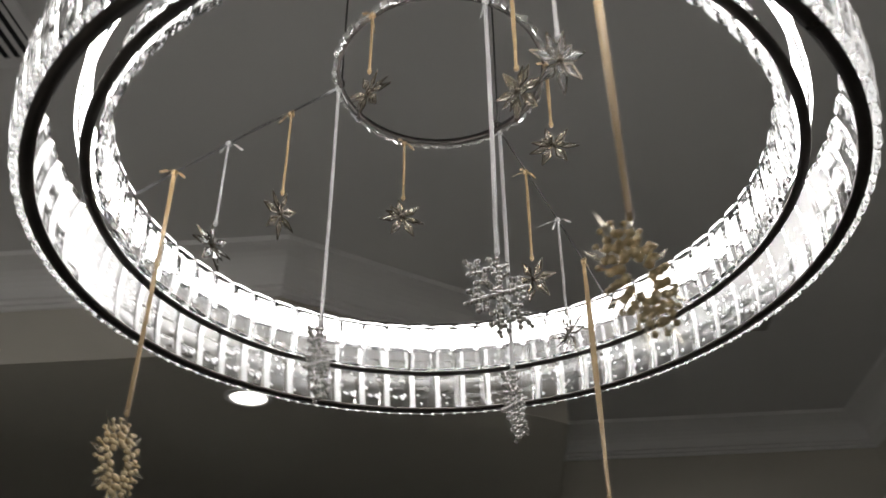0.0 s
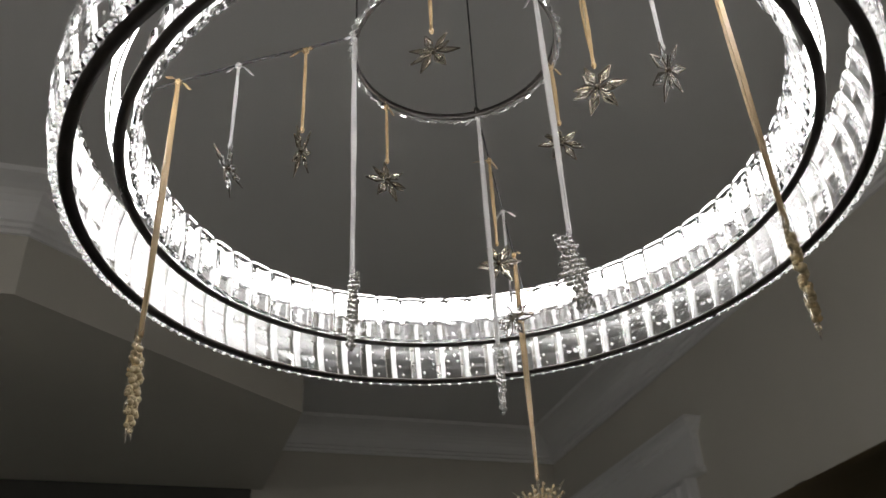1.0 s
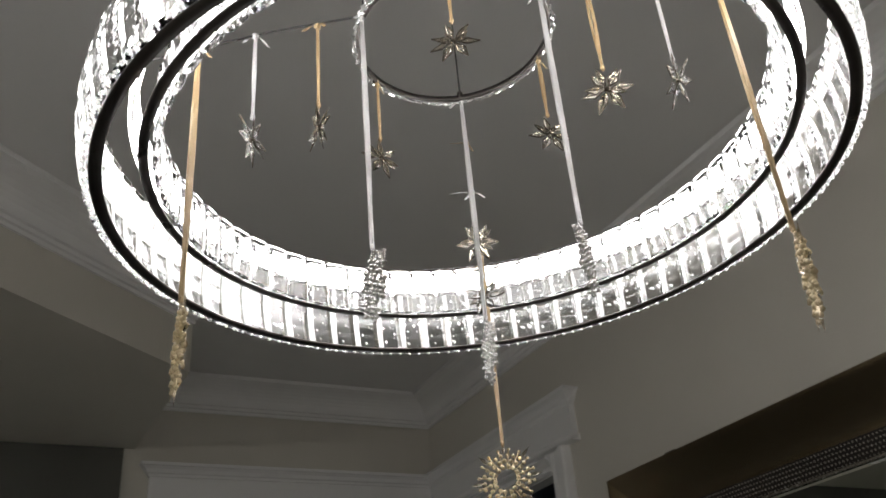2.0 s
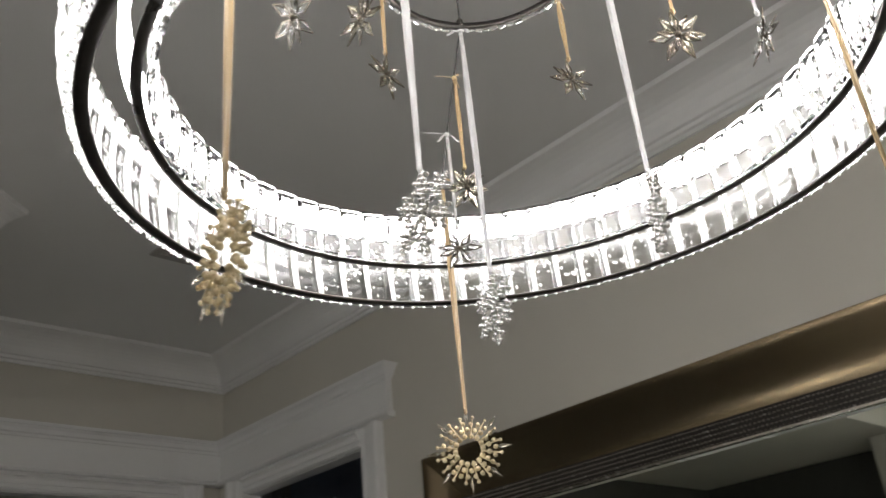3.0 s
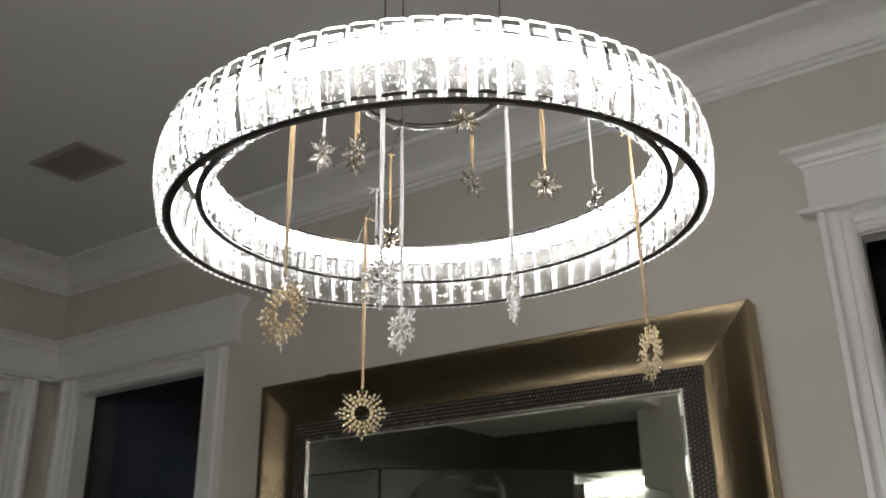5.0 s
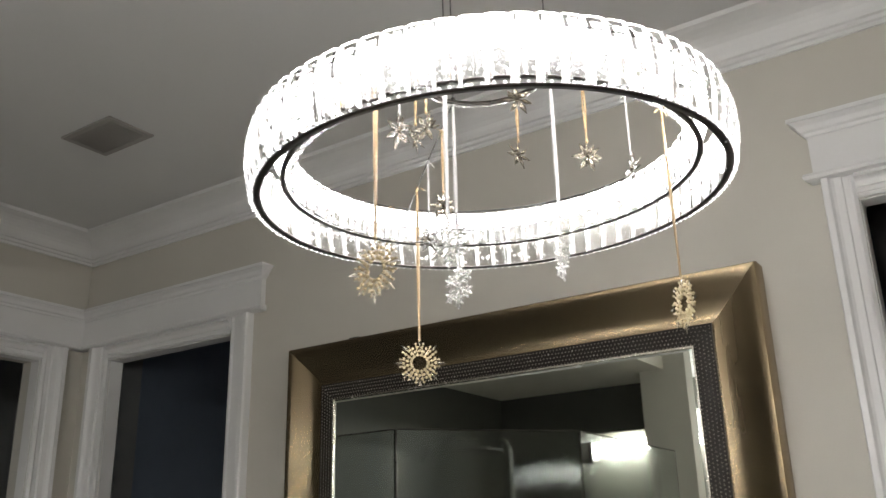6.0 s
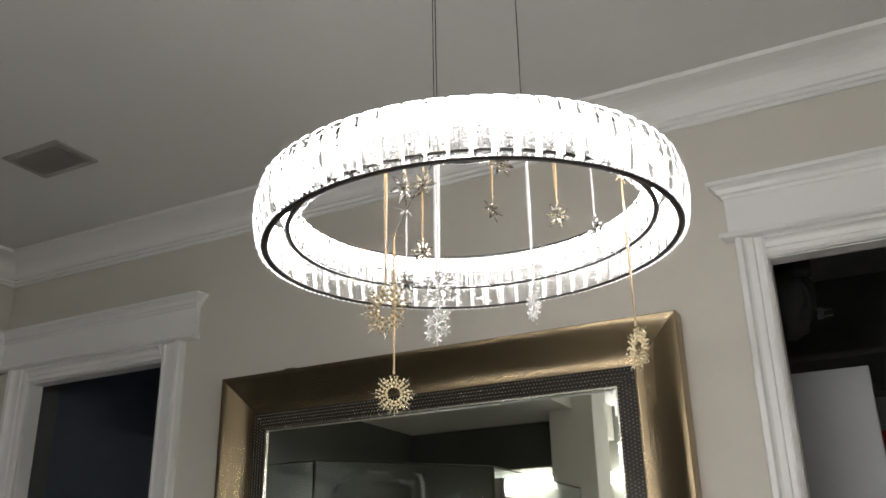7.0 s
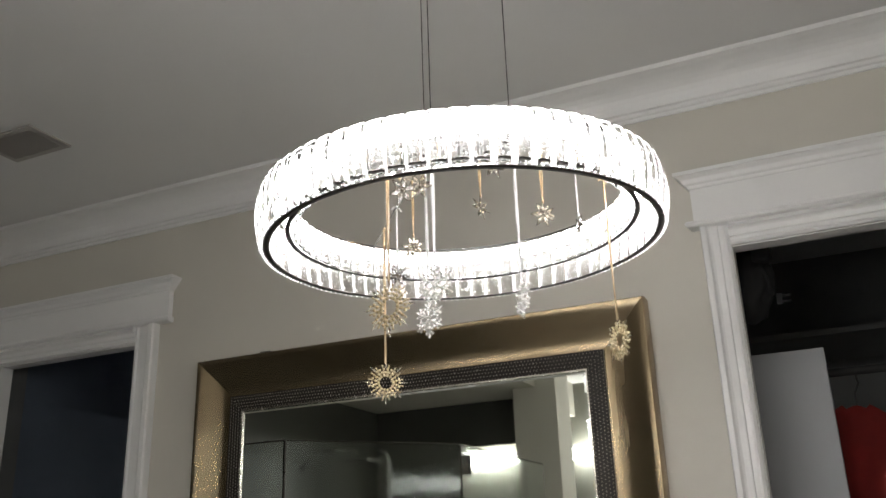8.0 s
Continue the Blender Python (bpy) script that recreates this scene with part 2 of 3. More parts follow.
structure("shower_wall_south", boxed(((WEST + 0.02, -3.62, 0), (-1.35, -3.58, SOF - 0.004))), STONE, "brown-grey stone shower wall", "wall")

# Added panel: blocks the vanity light and stands for the shaded soffit.
structure("soffit_light_block", boxed(((-1.35, -3.62, 2.41), (-0.80, -3.58, SOF - 0.004))), STONE, "added dark panel that keeps lamp light off the soffit", "wall")

# dark rooms beyond the openings; their dimness is put into the wall colours
structure("night_room", boxed(((-2.4, 3.2, 0), (-0.55, 3.3, H)), ((-2.5, TN, 0), (-2.4, 3.3, H)), ((-0.55, TN, 0), (-0.45, 3.3, H))), NIGHT, "unlit bedroom wall, night blue put into its paint", "wall")
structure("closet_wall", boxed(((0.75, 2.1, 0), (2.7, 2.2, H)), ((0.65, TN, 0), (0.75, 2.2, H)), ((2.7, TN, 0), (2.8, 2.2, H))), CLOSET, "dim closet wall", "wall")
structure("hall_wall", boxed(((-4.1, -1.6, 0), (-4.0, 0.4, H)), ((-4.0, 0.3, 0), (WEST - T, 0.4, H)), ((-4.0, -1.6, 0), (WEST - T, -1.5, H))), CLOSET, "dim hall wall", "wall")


# door surrounds: legs, frieze, bullnose and cap
def door_surround(name, a, b, lo, hi, m, label, wide=1.0):
    """a..b is the opening along the wall, lo and hi the ends of the header; the wall's face is y = 0, the room at y < 0."""
    root = new(name)
    root.matrix_world = m
    tagged(root, label, "door surround", "door surrounds", "structure")
    leg = [(0, -0.012), (0.012, -0.018), (0.020, -0.014), (0.036, -0.014), (0.040, -0.020), (0.062, -0.022), (0.070, -0.026), (0.078, -0.036), (0.096, -0.036), (0.100, -0.030), (0.100, 0), (0, 0)]
    for name_, x, s in (("casing_leg", a, -1), ("casing_leg", b, 1)):
        bm = bmesh.new()
        rings = [[bm.verts.new((x + s * u * wide, v, z)) for u, v in leg] for z in (0, DOOR_Z + 0.06)]
        k = len(leg)
        for j in range(k):
            bm.faces.new((rings[0][j], rings[0][(j + 1) % k], rings[1][(j + 1) % k], rings[1][j]))
        bm.faces.new(rings[0])
        bm.faces.new(rings[1][::-1])
        part(name_, bm, TRIM, root)
    bm = bmesh.new()
    rings = [[bm.verts.new((x, v, DOOR_Z + u * 0.6)) for u, v in leg[:-4] + [(0.1, -0.026), (0.1, 0), (0, 0)]] for x in (a, b)]
    k = len(rings[0])
    for j in range(k):
        bm.faces.new((rings[0][j], rings[0][(j + 1) % k], rings[1][(j + 1) % k], rings[1][j]))
    bm.faces.new(rings[0])
    bm.faces.new(rings[1][::-1])
    part("head_casing", bm, TRIM, root)
    part("jamb", boxed(((a - 0.004, 0.002, 0), (a + 0.003, TN, DOOR_Z)), ((b - 0.003, 0.002, 0), (b + 0.004, TN, DOOR_Z)), ((a + 0.003, 0.002, DOOR_Z - 0.003), (b - 0.003, TN, DOOR_Z + 0.004))), TRIM, root)

    def run(prof, l, h, nm):
        bm = bmesh.new()
        rings = []
        for x, s in ((l, -1), (h, 1)):
            rings.append([bm.verts.new((x + s * u, -u, z)) for u, z in prof] + [bm.verts.new((x + s * prof[-1][0], 0, prof[-1][1])), bm.verts.new((x + s * prof[0][0], 0, prof[0][1]))])
        k = len(rings[0])
        for j in range(k):
            bm.faces.new((rings[0][j], rings[0][(j + 1) % k], rings[1][(j + 1) % k], rings[1][j]))
        bm.faces.new(rings[0])
        bm.faces.new(rings[1][::-1])
        part(nm, bm, TRIM, root)

    z = DOOR_Z + 0.06
    run([(0.030, z), (0.042, z + 0.003), (0.046, z + 0.010), (0.042, z + 0.018), (0.030, z + 0.020)], lo, hi, "bullnose")
    run([(0.022, z + 0.02), (0.022, z + 0.120)], lo, hi, "frieze")
    run([(0.022, z + 0.120), (0.026, z + 0.123), (0.028, z + 0.131), (0.036, z + 0.135), (0.042, z + 0.147), (0.052, z + 0.155), (0.060, z + 0.157), (0.060, z + 0.168)], lo, hi, "cap")
    return root


door_surround("door_1", L0, L1, WEST + 0.02, -0.995, Matrix.Identity(4), "white painted door surround with a crowned header", 1.05)
door_surround("door_2", R0, R1, 0.968, 1.94, Matrix.Identity(4), "white painted door surround with a crowned header", 0.75)
door_surround("door_3", -W1, -W0, 0.02, 1.13, pose(WEST, 0, 0, 0, 0, 90) @ Matrix.Scale(-1, 4, (1, 0, 0)), "white painted door surround at the room corner")


# ceiling register and exhaust grille
def ceiling_vent(name, x0, y0, x1, y1, slats, mat, label):
    root = new(name)
    root.location = ((x0 + x1) / 2, (y0 + y1) / 2, H)
    tagged(root, label, "ceiling vent")
    w, d = (x1 - x0) / 2, (y1 - y0) / 2
    f = 0.022
    part("frame", boxed(((-w, -d, -0.008), (w, -d + f, -0.001)), ((-w, d - f, -0.008), (w, d, -0.001)), ((-w, -d + f, -0.008), (-w + f, d - f, -0.001)), ((w - f, -d + f, -0.008), (w, d - f, -0.001)), bevel=0.002), mat, root)
    # Black sheet in place of the shade in the duct behind the slats.
    part("duct_shade", boxed(((-w + f, -d + f, -0.003), (w - f, d - f, -0.001))), BLACKCLOTH, root)
    bm = bmesh.new()
    box(bm, (-w + f, -0.0045, -0.0022), (w - f, 0.0045, -0.0008))
    bmesh.ops.rotate(bm, verts=bm.verts, cent=(0, 0, 0), matrix=Matrix.Rotation(radians(24), 3, "X"))
    first = part("slat", bm, mat, root)
    for i in range(slats):
        y = -d + f + (2 * d - 2 * f) * (i + 0.5) / slats
        ob = first if i == 0 else new("slat", first.data)
        ob.parent = root
        ob.location = (0, y, -0.005)
    return root


ceiling_vent("ceiling_register", -1.235, -0.715, -0.978, -0.540, 24, VENT, "grey metal ceiling air register")
ceiling_vent("exhaust_grille", 0.13, -2.51, 0.45, -2.19, 12, TRIM, "white slatted exhaust fan grille")


# downlight in the bulkhead
def downlight(x, y, z):
    root = new("downlight")
    root.location = (x, y, z)
    tagged(root, "lit round recessed downlight in the shower bulkhead", "downlight")
    part("trim_ring", revolve([(0.050, -0.001), (0.050, -0.006), (0.056, -0.009), (0.066, -0.005), (0.067, -0.001)], 48), TRIM, root, smooth=True)
    bm = bmesh.new()
    bmesh.ops.create_circle(bm, cap_ends=True, segments=40, radius=0.05, matrix=Matrix.Translation((0, 0, -0.004)))
    part("lens", bm, DOWN, root, "glowing frosted lens")


downlight(-0.935, -2.083, SOF)


# ---- the wall mirror ----
def wall_mirror():
    root = new("wall_mirror")
    tagged(root, "large wall mirror in a wide scooped champagne bronze frame", "mirror")
    X, Z1, Z0 = 0.786, 2.315, 1.02
    sx, gx = 0.652, 0.600
    cz = (Z0 + Z1) / 2
    hz = (Z1 - Z0) / 2
    prof = [(0, -0.001), (0, -0.060), (0.003, -0.066), (0.009, -0.0655)]
    prof += [(0.009 + 0.121 * u, -0.0655 + 0.030 * math.sin(u * math.pi / 2) ** 1.2) for u in (0.1, 0.2, 0.3, 0.4, 0.5, 0.6, 0.7, 0.8, 0.9, 1.0)]
    prof += [(0.134, -0.0355), (0.134, -0.001)]
    for side in range(4):
        bm = bmesh.new()
        rings = []
        for e in (-1, 1):
            ring = []
            for u, y in prof:
                a, b = X - u, hz - u
                x, z = ((e * a, b), (a, -e * b), (-e * a, -b), (-a, e * b))[side]
                ring.append(bm.verts.new((x, y, cz + z)))
            rings.append(ring)
        for j in range(len(prof)):
            k = (j + 1) % len(prof)
            bm.faces.new((rings[0][j], rings[0][k], rings[1][k], rings[1][j]))
        ob = part(("top_rail", "side_rail", "bottom_rail", "side_rail")[side], bm, (BRONZE_TOP, BRONZE)[side % 2], root, "brushed champagne bronze moulding")
        for p in ob.data.polygons:
            p.use_smooth = len(p.vertices) == 4
        ob.data.set_sharp_from_angle(angle=radians(35))
    hb = hz - (X - sx)
    hg = hz - (X - gx)
    for lo, hi in (((-sx, -0.044, cz - hb), (sx, -0.03, cz - hg)), ((-sx, -0.044, cz - hg), (-gx, -0.03, cz + hg)), ((gx, -0.044, cz - hg), (sx, -0.03, cz + hg)), ((-sx, -0.044, cz + hg), (sx, -0.03, cz + hb))):
        band = part("studded_band", boxed((lo, hi)), DARKBAND, root, "dark bronze band with rows of small studs")
    # studs in staggered rows
    verts, faces = [], []
    step = 0.0105

    def stud(x, z):
        n = len(verts)
        r = 0.0031
        verts.extend([(x - r, -0.0441, z), (x, -0.0441, z + r), (x + r, -0.0441, z), (x, -0.0441, z - r), (x, -0.0466, z)])
        faces.extend([(n, n + 1, n + 4), (n + 1, n + 2, n + 4), (n + 2, n + 3, n + 4), (n + 3, n, n + 4)])

    rows = 5
    for r in range(rows):
        off = 0.006 + r * (sx - gx - 0.010) / (rows - 1)
        xs = np.arange(-sx + off, sx - off + 0.001, step) + (step / 2 if r % 2 else 0)
        for x in xs:
            if abs(x) < sx - off + 0.001:
                stud(x, cz + hb - off)
                stud(x, cz - hb + off)
        for z in np.arange(-hb + off + step, hb - off - step / 2, step) + (step / 2 if r % 2 else 0):
            stud(sx - off, cz + z)
            stud(-sx + off, cz + z)
    me = bpy.data.meshes.new("stud")
    me.from_pydata(verts, [], faces)
    me.materials.append(STUD)
    studs = new("stud", me)
    studs.parent = band
    tagged(studs, "rows of small pewter studs", kind="stuff")
    part("lip", boxed(((-gx - 0.001, -0.047, cz + hg - 0.004), (gx + 0.001, -0.040, cz + hg + 0.001)), ((-gx - 0.001, -0.047, cz - hg), (-gx + 0.004, -0.040, cz + hg - 0.004)), ((gx - 0.004, -0.047, cz - hg), (gx + 0.001, -0.040, cz + hg - 0.004))), STUD, root)
    # bevelled plate
    bm = bmesh.new()
    outer = [bm.verts.new((x, -0.041, cz + z)) for x, z in ((-gx, -hg), (gx, -hg), (gx, hg), (-gx, hg))]
    i_ = 0.012
    inner = [bm.verts.new((x, -0.0425, cz + z)) for x, z in ((-gx + i_, -hg + i_), (gx - i_, -hg + i_), (gx - i_, hg - i_), (-gx + i_, hg - i_))]
    bm.faces.new(inner)
    for k in range(4):
        bm.faces.new((outer[k], outer[(k + 1) % 4], inner[(k + 1) % 4], inner[k]))
    part("mirror_plate", bm, MIRROR, root, "bevelled silvered mirror plate")
    part("hanging_clip", boxed(((-0.53, -0.052, Z1 + 0.0005), (-0.49, -0.030, Z1 + 0.006)), bevel=0.001), DARKBAND, root, "dark metal clip on the top rail")
    part("backing_board", boxed(((-sx, -0.030, cz - hb), (sx, -0.002, cz + hb))), DARKBAND, root)
    return root


wall_mirror()

# ---- the chandelier ----
CX, CY, CZ = 0.782, -1.340, 2.064
TURN = -91.0
CH = new("ring_chandelier")
CH.matrix_world = Matrix.Translation((CX, CY, CZ)) @ Vector((0, 0, 1)).rotation_difference(Vector((-0.020, -0.027, 1))).to_matrix().to_4x4() @ Matrix.Scale(1.009, 4)
tagged(CH, "lit round crystal chandelier with black rims, hung from thin cables", "chandelier")
part("outer_rim", revolve([(0.2826, -0.0010), (0.2912, -0.0010), (0.2918, 0.0), (0.2912, 0.0010), (0.2826, 0.0010)]), BLACKRIM, CH, "black nickel rim", True)
part("inner_rim", revolve([(0.2528, 0.0247), (0.2598, 0.0247), (0.2604, 0.0255), (0.2598, 0.0262), (0.2528, 0.0262)]), BLACKRIM, CH, "black nickel rim", True)
part("led_channel", revolve([(0.2620, 0.0845), (0.2620, 0.0853), (0.2690, 0.0853), (0.2690, 0.0845), (0.2662, 0.0845), (0.2662, 0.0530), (0.2648, 0.0530), (0.2648, 0.0845)]), CHROME, CH, "polished channel lid")
part("led_strip", revolve([(0.2625, 0.058), (0.2645, 0.058), (0.2645, 0.078), (0.2625, 0.078)]), LED, CH, "glowing inner led strip")
part("led_strip", revolve([(0.2665, 0.055), (0.2685, 0.055), (0.2685, 0.084), (0.2665, 0.084)]), LED, CH, "glowing outer led strip")


def crystal_bar(width, depth, rows, seed=0, glint=(2, 3)):
    """One cut bar: a chamfered section at each (out, z) of rows."""
    bm = bmesh.new()
    w, d, c = width / 2, depth / 2, width * 0.19
    sec = [(-w, -d * 0.35), (-w + c, -d), (w - c, -d), (w, -d * 0.35), (w, d * 0.35), (w - c, d), (-w + c, d), (-w, d * 0.35)]
    k = len(sec)
    rings = [[bm.verts.new((u + dy * s, dx, z)) for dx, dy in sec] for u, z, s in rows]
    for r, s in zip(rings, rings[1:]):
        for j in range(k):
            f = bm.faces.new((r[j], r[(j + 1) % k], s[(j + 1) % k], s[j]))
            # These sides are whitened to stand for light caught along the edges.
            f.material_index = int(j in glint)
    bm.faces.new(rings[0])
    bm.faces.new(rings[-1][::-1])
    rnd = random.Random(seed)
    for _ in range(16):
        u, z, _s = rows[0]
        k = rnd.uniform(0.06, 0.75)
        z = rows[0][1] + k * (rows[-1][1] - rows[0][1])
        u = float(np.interp(z, [r[1] for r in rows], [r[0] for r in rows]))
        at = Matrix.Translation((u, rnd.uniform(-0.7, 0.7) * w, z)) @ Matrix.Diagonal((0.5, 1, rnd.uniform(0.8, 1.6), 1))
        made = bmesh.ops.create_icosphere(bm, subdivisions=1, radius=rnd.choice((0.0007, 0.0009, 0.0012, 0.0017)), matrix=at)
        for f in {f for v in made["verts"] for f in v.link_faces}:
            f.material_index = 1
    return bm


def ring_of(name, cuts, mat, count, label, radius=0.0, spin=0.27, sway=3.5):
    made = []
    for bm in cuts if isinstance(cuts, list) else [cuts]:
        ob = part(name, bm, mat, CH, label)
        ob.data.materials.append(EDGE)
        made.append(ob)
    pick = random.Random(count)
    for i in range(count):
        if i < len(made):
            ob = made[i]
        else:
            ob = new(name, pick.choice(made).data)
            ob.parent = CH
            tagged(ob, label)
        ob.visible_shadow = False
        a = 2 * math.pi * i / count
        ob.matrix_local = Matrix.Rotation(a + 0.02, 4, "Z") @ Matrix.Translation((spin, 0, 0)) @ Matrix.Rotation(radians(sway) * math.sin(i * 12.9), 4, "Z") @ Matrix.Translation((radius - spin, 0, 0))


N_OUT, N_IN = 74, 66
OUT_ROWS = [(0.2940, 0.0005, 1.0), (0.2950, 0.006, 1), (0.2980, 0.022, 1), (0.2995, 0.040, 1), (0.2980, 0.058, 1), (0.2945, 0.0705, 1), (0.2937, 0.0745, 1)]
IN_ROWS = [(0.2475, 0.0255, 1), (0.2465, 0.045, 1), (0.2475, 0.064, 1), (0.2485, 0.0735, 1)]
ring_of("crystal", [crystal_bar(2 * math.pi * 0.295 / N_OUT * 0.99, 0.0065, OUT_ROWS, n) for n in range(4)], CRYSTAL, N_OUT, "cut clear bubble-crystal bar", sway=6.0)
ring_of("crystal", [crystal_bar(2 * math.pi * 0.248 / N_IN * 0.95, 0.0055, IN_ROWS, 7 + n, (3,)) for n in range(4)], CRYSTAL, N_IN, "cut clear bubble-crystal bar")
bm = bmesh.new()
bead(bm, (0, 0, 0), 0.0018)
ring_of("crystal_bead", bm, BEADGLASS, 176, "small crystal bead", 0.2952)

# small hanging ring in the middle, with its cables
SR, SZ = 0.086, 0.178
part("small_ring", revolve([(SR - 0.0015, SZ - 0.0030), (SR + 0.0015, SZ - 0.0030), (SR + 0.0015, SZ + 0.0030), (SR - 0.0015, SZ + 0.0030)], 96), BLACKRIM, CH, "thin black ring faced with crystal chips", True)
bm = bmesh.new()
box(bm, (-0.0012, -0.0032, -0.0026), (0.0012, 0.0032, 0.0026), 0.0005)
ring_of("crystal_chip", bm, GEMCHIP, 76, "small crystal chip", SR + 0.0036, SR)
for ob in CH.children:
    if ob.name.startswith("crystal_chip"):
        q = ob.matrix_basis.to_translation().x * 911
        ob.matrix_basis = ob.matrix_basis @ Matrix.Translation((0, 0, SZ - 0.001)) @ Matrix.Rotation(0.5 * math.sin(q), 4, "Z") @ Matrix.Rotation(0.25 + 0.4 * math.sin(q * 1.7), 4, "Y")


def rad(k, r, z):
    a = radians(TURN + 120 * k)
    return Vector((r * math.cos(a), r * math.sin(a), z))


inv = CH.matrix_world.inverted()
for k in range(3):
    clip = rad(k, SR, SZ)
    top = inv @ (Vector(((CH.matrix_world @ clip).x, (CH.matrix_world @ clip).y, H)))
    part("cable", tube(bmesh.new(), [clip, top], 0.0009), STEEL, CH, "thin dark steel cable")
    part("spoke_wire", tube(bmesh.new(), [clip, rad(k, 0.17, 0.134), rad(k, 0.262, 0.079)], 0.0009), STEEL, CH, "thin dark wire down to the crystal ring")
    b = bmesh.new()
    bead(b, clip + Vector((0, 0, 0.004)), 0.0034, (1, 1, 1.6))
    part("cable_clip", b, BLACKRIM, CH)


# ---- ornaments on ribbons ----
def ribbon_strip(bm, points, width, face):
    """A thin satin strip with thickness along points; face: the angle its broad side looks to."""
    side = Vector((-math.sin(face), math.cos(face), 0)) * width / 2
    out = Vector((math.cos(face), math.sin(face), 0)) * 0.0003
    rings = []
    for p in points:
        p = Vector(p)
        rings.append([bm.verts.new(p + s * side + o * out) for s, o in ((-1, -1), (1, -1), (1, 1), (-1, 1))])
    for r, s in zip(rings, rings[1:]):
        for j in range(4):
            bm.faces.new((r[j], r[(j + 1) % 4], s[(j + 1) % 4], s[j]))
    bm.faces.new(rings[0])
    bm.faces.new(rings[-1][::-1])
    return bm


def make_ribbon(root, drop, mat, face, seed, wide=0.0042, tail=0.0):
    rnd = random.Random(seed)
    bow = rnd.uniform(0.0004, 0.0018)
    n = 9
    bm = bmesh.new()
    for s in (-1, 1):
        pts = []
        for i in range(n):
            u = i / (n - 1)
            spread = s * bow * math.sin(math.pi * min(1, u * 1.15)) if u < 0.87 else 0
            pts.append((spread * math.cos(face + 1.3), spread * math.sin(face + 1.3), -u * drop))
        ribbon_strip(bm, pts, wide * (0.9 if s < 0 else 1.0), face + 0.25 * s)
    part("ribbon", bm, mat, root)
    bm = bmesh.new()
    bead(bm, (0, 0, -0.001), 0.0028, (1.1, 1.1, 1.4))
    a = rnd.uniform(0, 6.28)
    for s, l in ((0.0, 0.012), (2.4, 0.009)):
        ribbon_strip(bm, [(0, 0, 0), (0.5 * l * math.cos(a + s), 0.5 * l * math.sin(a + s), -0.001), (l * math.cos(a + s), l * math.sin(a + s), -0.006)], 0.003, a + s + 1.57)
    if tail:
        a = radians(230)
        ribbon_strip(bm, [(0, 0, 0), (0.5 * tail * math.cos(a), 0.5 * tail * math.sin(a), 0.002), (tail * math.cos(a), tail * math.sin(a), 0.003)], 0.003, a + 1.57)
    part("knot", bm, mat, root)
    part("tie", bead(bmesh.new(), (0, 0, -drop), 0.0022, (1, 1, 1.6)), mat, root)


PIECES = {}


def piece(name, build, mat, parent, m, label="", smooth=False):
    """One small piece of its own on a mesh that all alike pieces share; m places it under its parent."""
    key = (name, mat.name)
    if key not in PIECES:
        ob = part(name, build(bmesh.new()), mat, parent, label, smooth)
        PIECES[key] = ob.data
    else:
        ob = new(name, PIECES[key])
        ob.parent = parent
        if label:
            tagged(ob, label)
    ob.matrix_local = m
    return ob


def ball(name, mat, parent, at, radius):
    return piece(name, lambda b: bead(b, (0, 0, 0), 1.0, level=2), mat, parent, Matrix.Translation(at) @ Matrix.Scale(radius, 4), "", True)


def gold_star(root, c, r, spin):
    """A beaded sun-star: bead rings round an open centre, sixteen short rays and eight long gem tips."""
    m = Matrix.Translation(c) @ Matrix.Rotation(spin, 4, "Z")
    for rr, n, s in ((0.36, 14, 0.075), (0.52, 18, 0.072), (0.68, 22, 0.066)):
        for i in range(n):
            a = 2 * math.pi * (i + (0.5 if rr == 0.52 else 0)) / n
            ball("bead", GOLDBEAD, root, m @ Vector((rr * r * math.cos(a), 0.0015 * (i % 2), rr * r * math.sin(a))), s * r)
    for i in range(16):
        a = 2 * math.pi * (i + 0.5) / 16
        turn = m @ Matrix.Rotation(-a, 4, "Y") @ Matrix.Scale(r, 4)
        piece("ray", lambda b: bead(tube(b, [(0.30, 0, 0), (0.82, 0, 0)], 0.024, 5), (0.84, 0, 0), 0.055), GOLDBEAD, root, turn)
    for i in range(8):
        a = 2 * math.pi * i / 8 + math.pi / 2
        turn = m @ Matrix.Rotation(-a, 4, "Y") @ Matrix.Scale(r, 4)
        piece("ray_tip", lambda b: spike(b, (0.66, 0, 0), (1, 0, 0), 0.46, 0.062), GEMGOLD, root, turn, "pointed champagne gem").visible_shadow = False


def silver_flake(root, c, r, spin):
    """A beaded snowflake with six branching arms."""
    m = Matrix.Translation(c) @ Matrix.Rotation(spin, 4, "Z")
    rnd = random.Random(4)

    def put(x, z, s):
        ball("bead", SILVERBEAD, root, m @ Vector((x * r, rnd.uniform(-0.03, 0.03) * r, z * r)), s * r)

    for i in range(6):
        a = math.pi / 2 + i * math.pi / 3
        ca, sa = math.cos(a), math.sin(a)
        for q, s in ((0.14, 0.075), (0.26, 0.07), (0.38, 0.085), (0.50, 0.075), (0.62, 0.09), (0.75, 0.075), (0.87, 0.07), (0.98, 0.055)):
            put(q * ca, q * sa, s)
        for q in (0.38, 0.62):
            for s in (-1, 1):
                for j in (1, 2):
                    b = a + s * 0.95
                    put(q * ca + 0.135 * j * math.cos(b), q * sa + 0.135 * j * math.sin(b), 0.07)
        piece("arm", lambda b: tube(b, [(0, 0, 0), (0.95, 0, 0)], 0.016, 4), SILVERBEAD, root, m @ Matrix.Rotation(-a, 4, "Y") @ Matrix.Scale(r, 4))
    put(0, 0, 0.10)


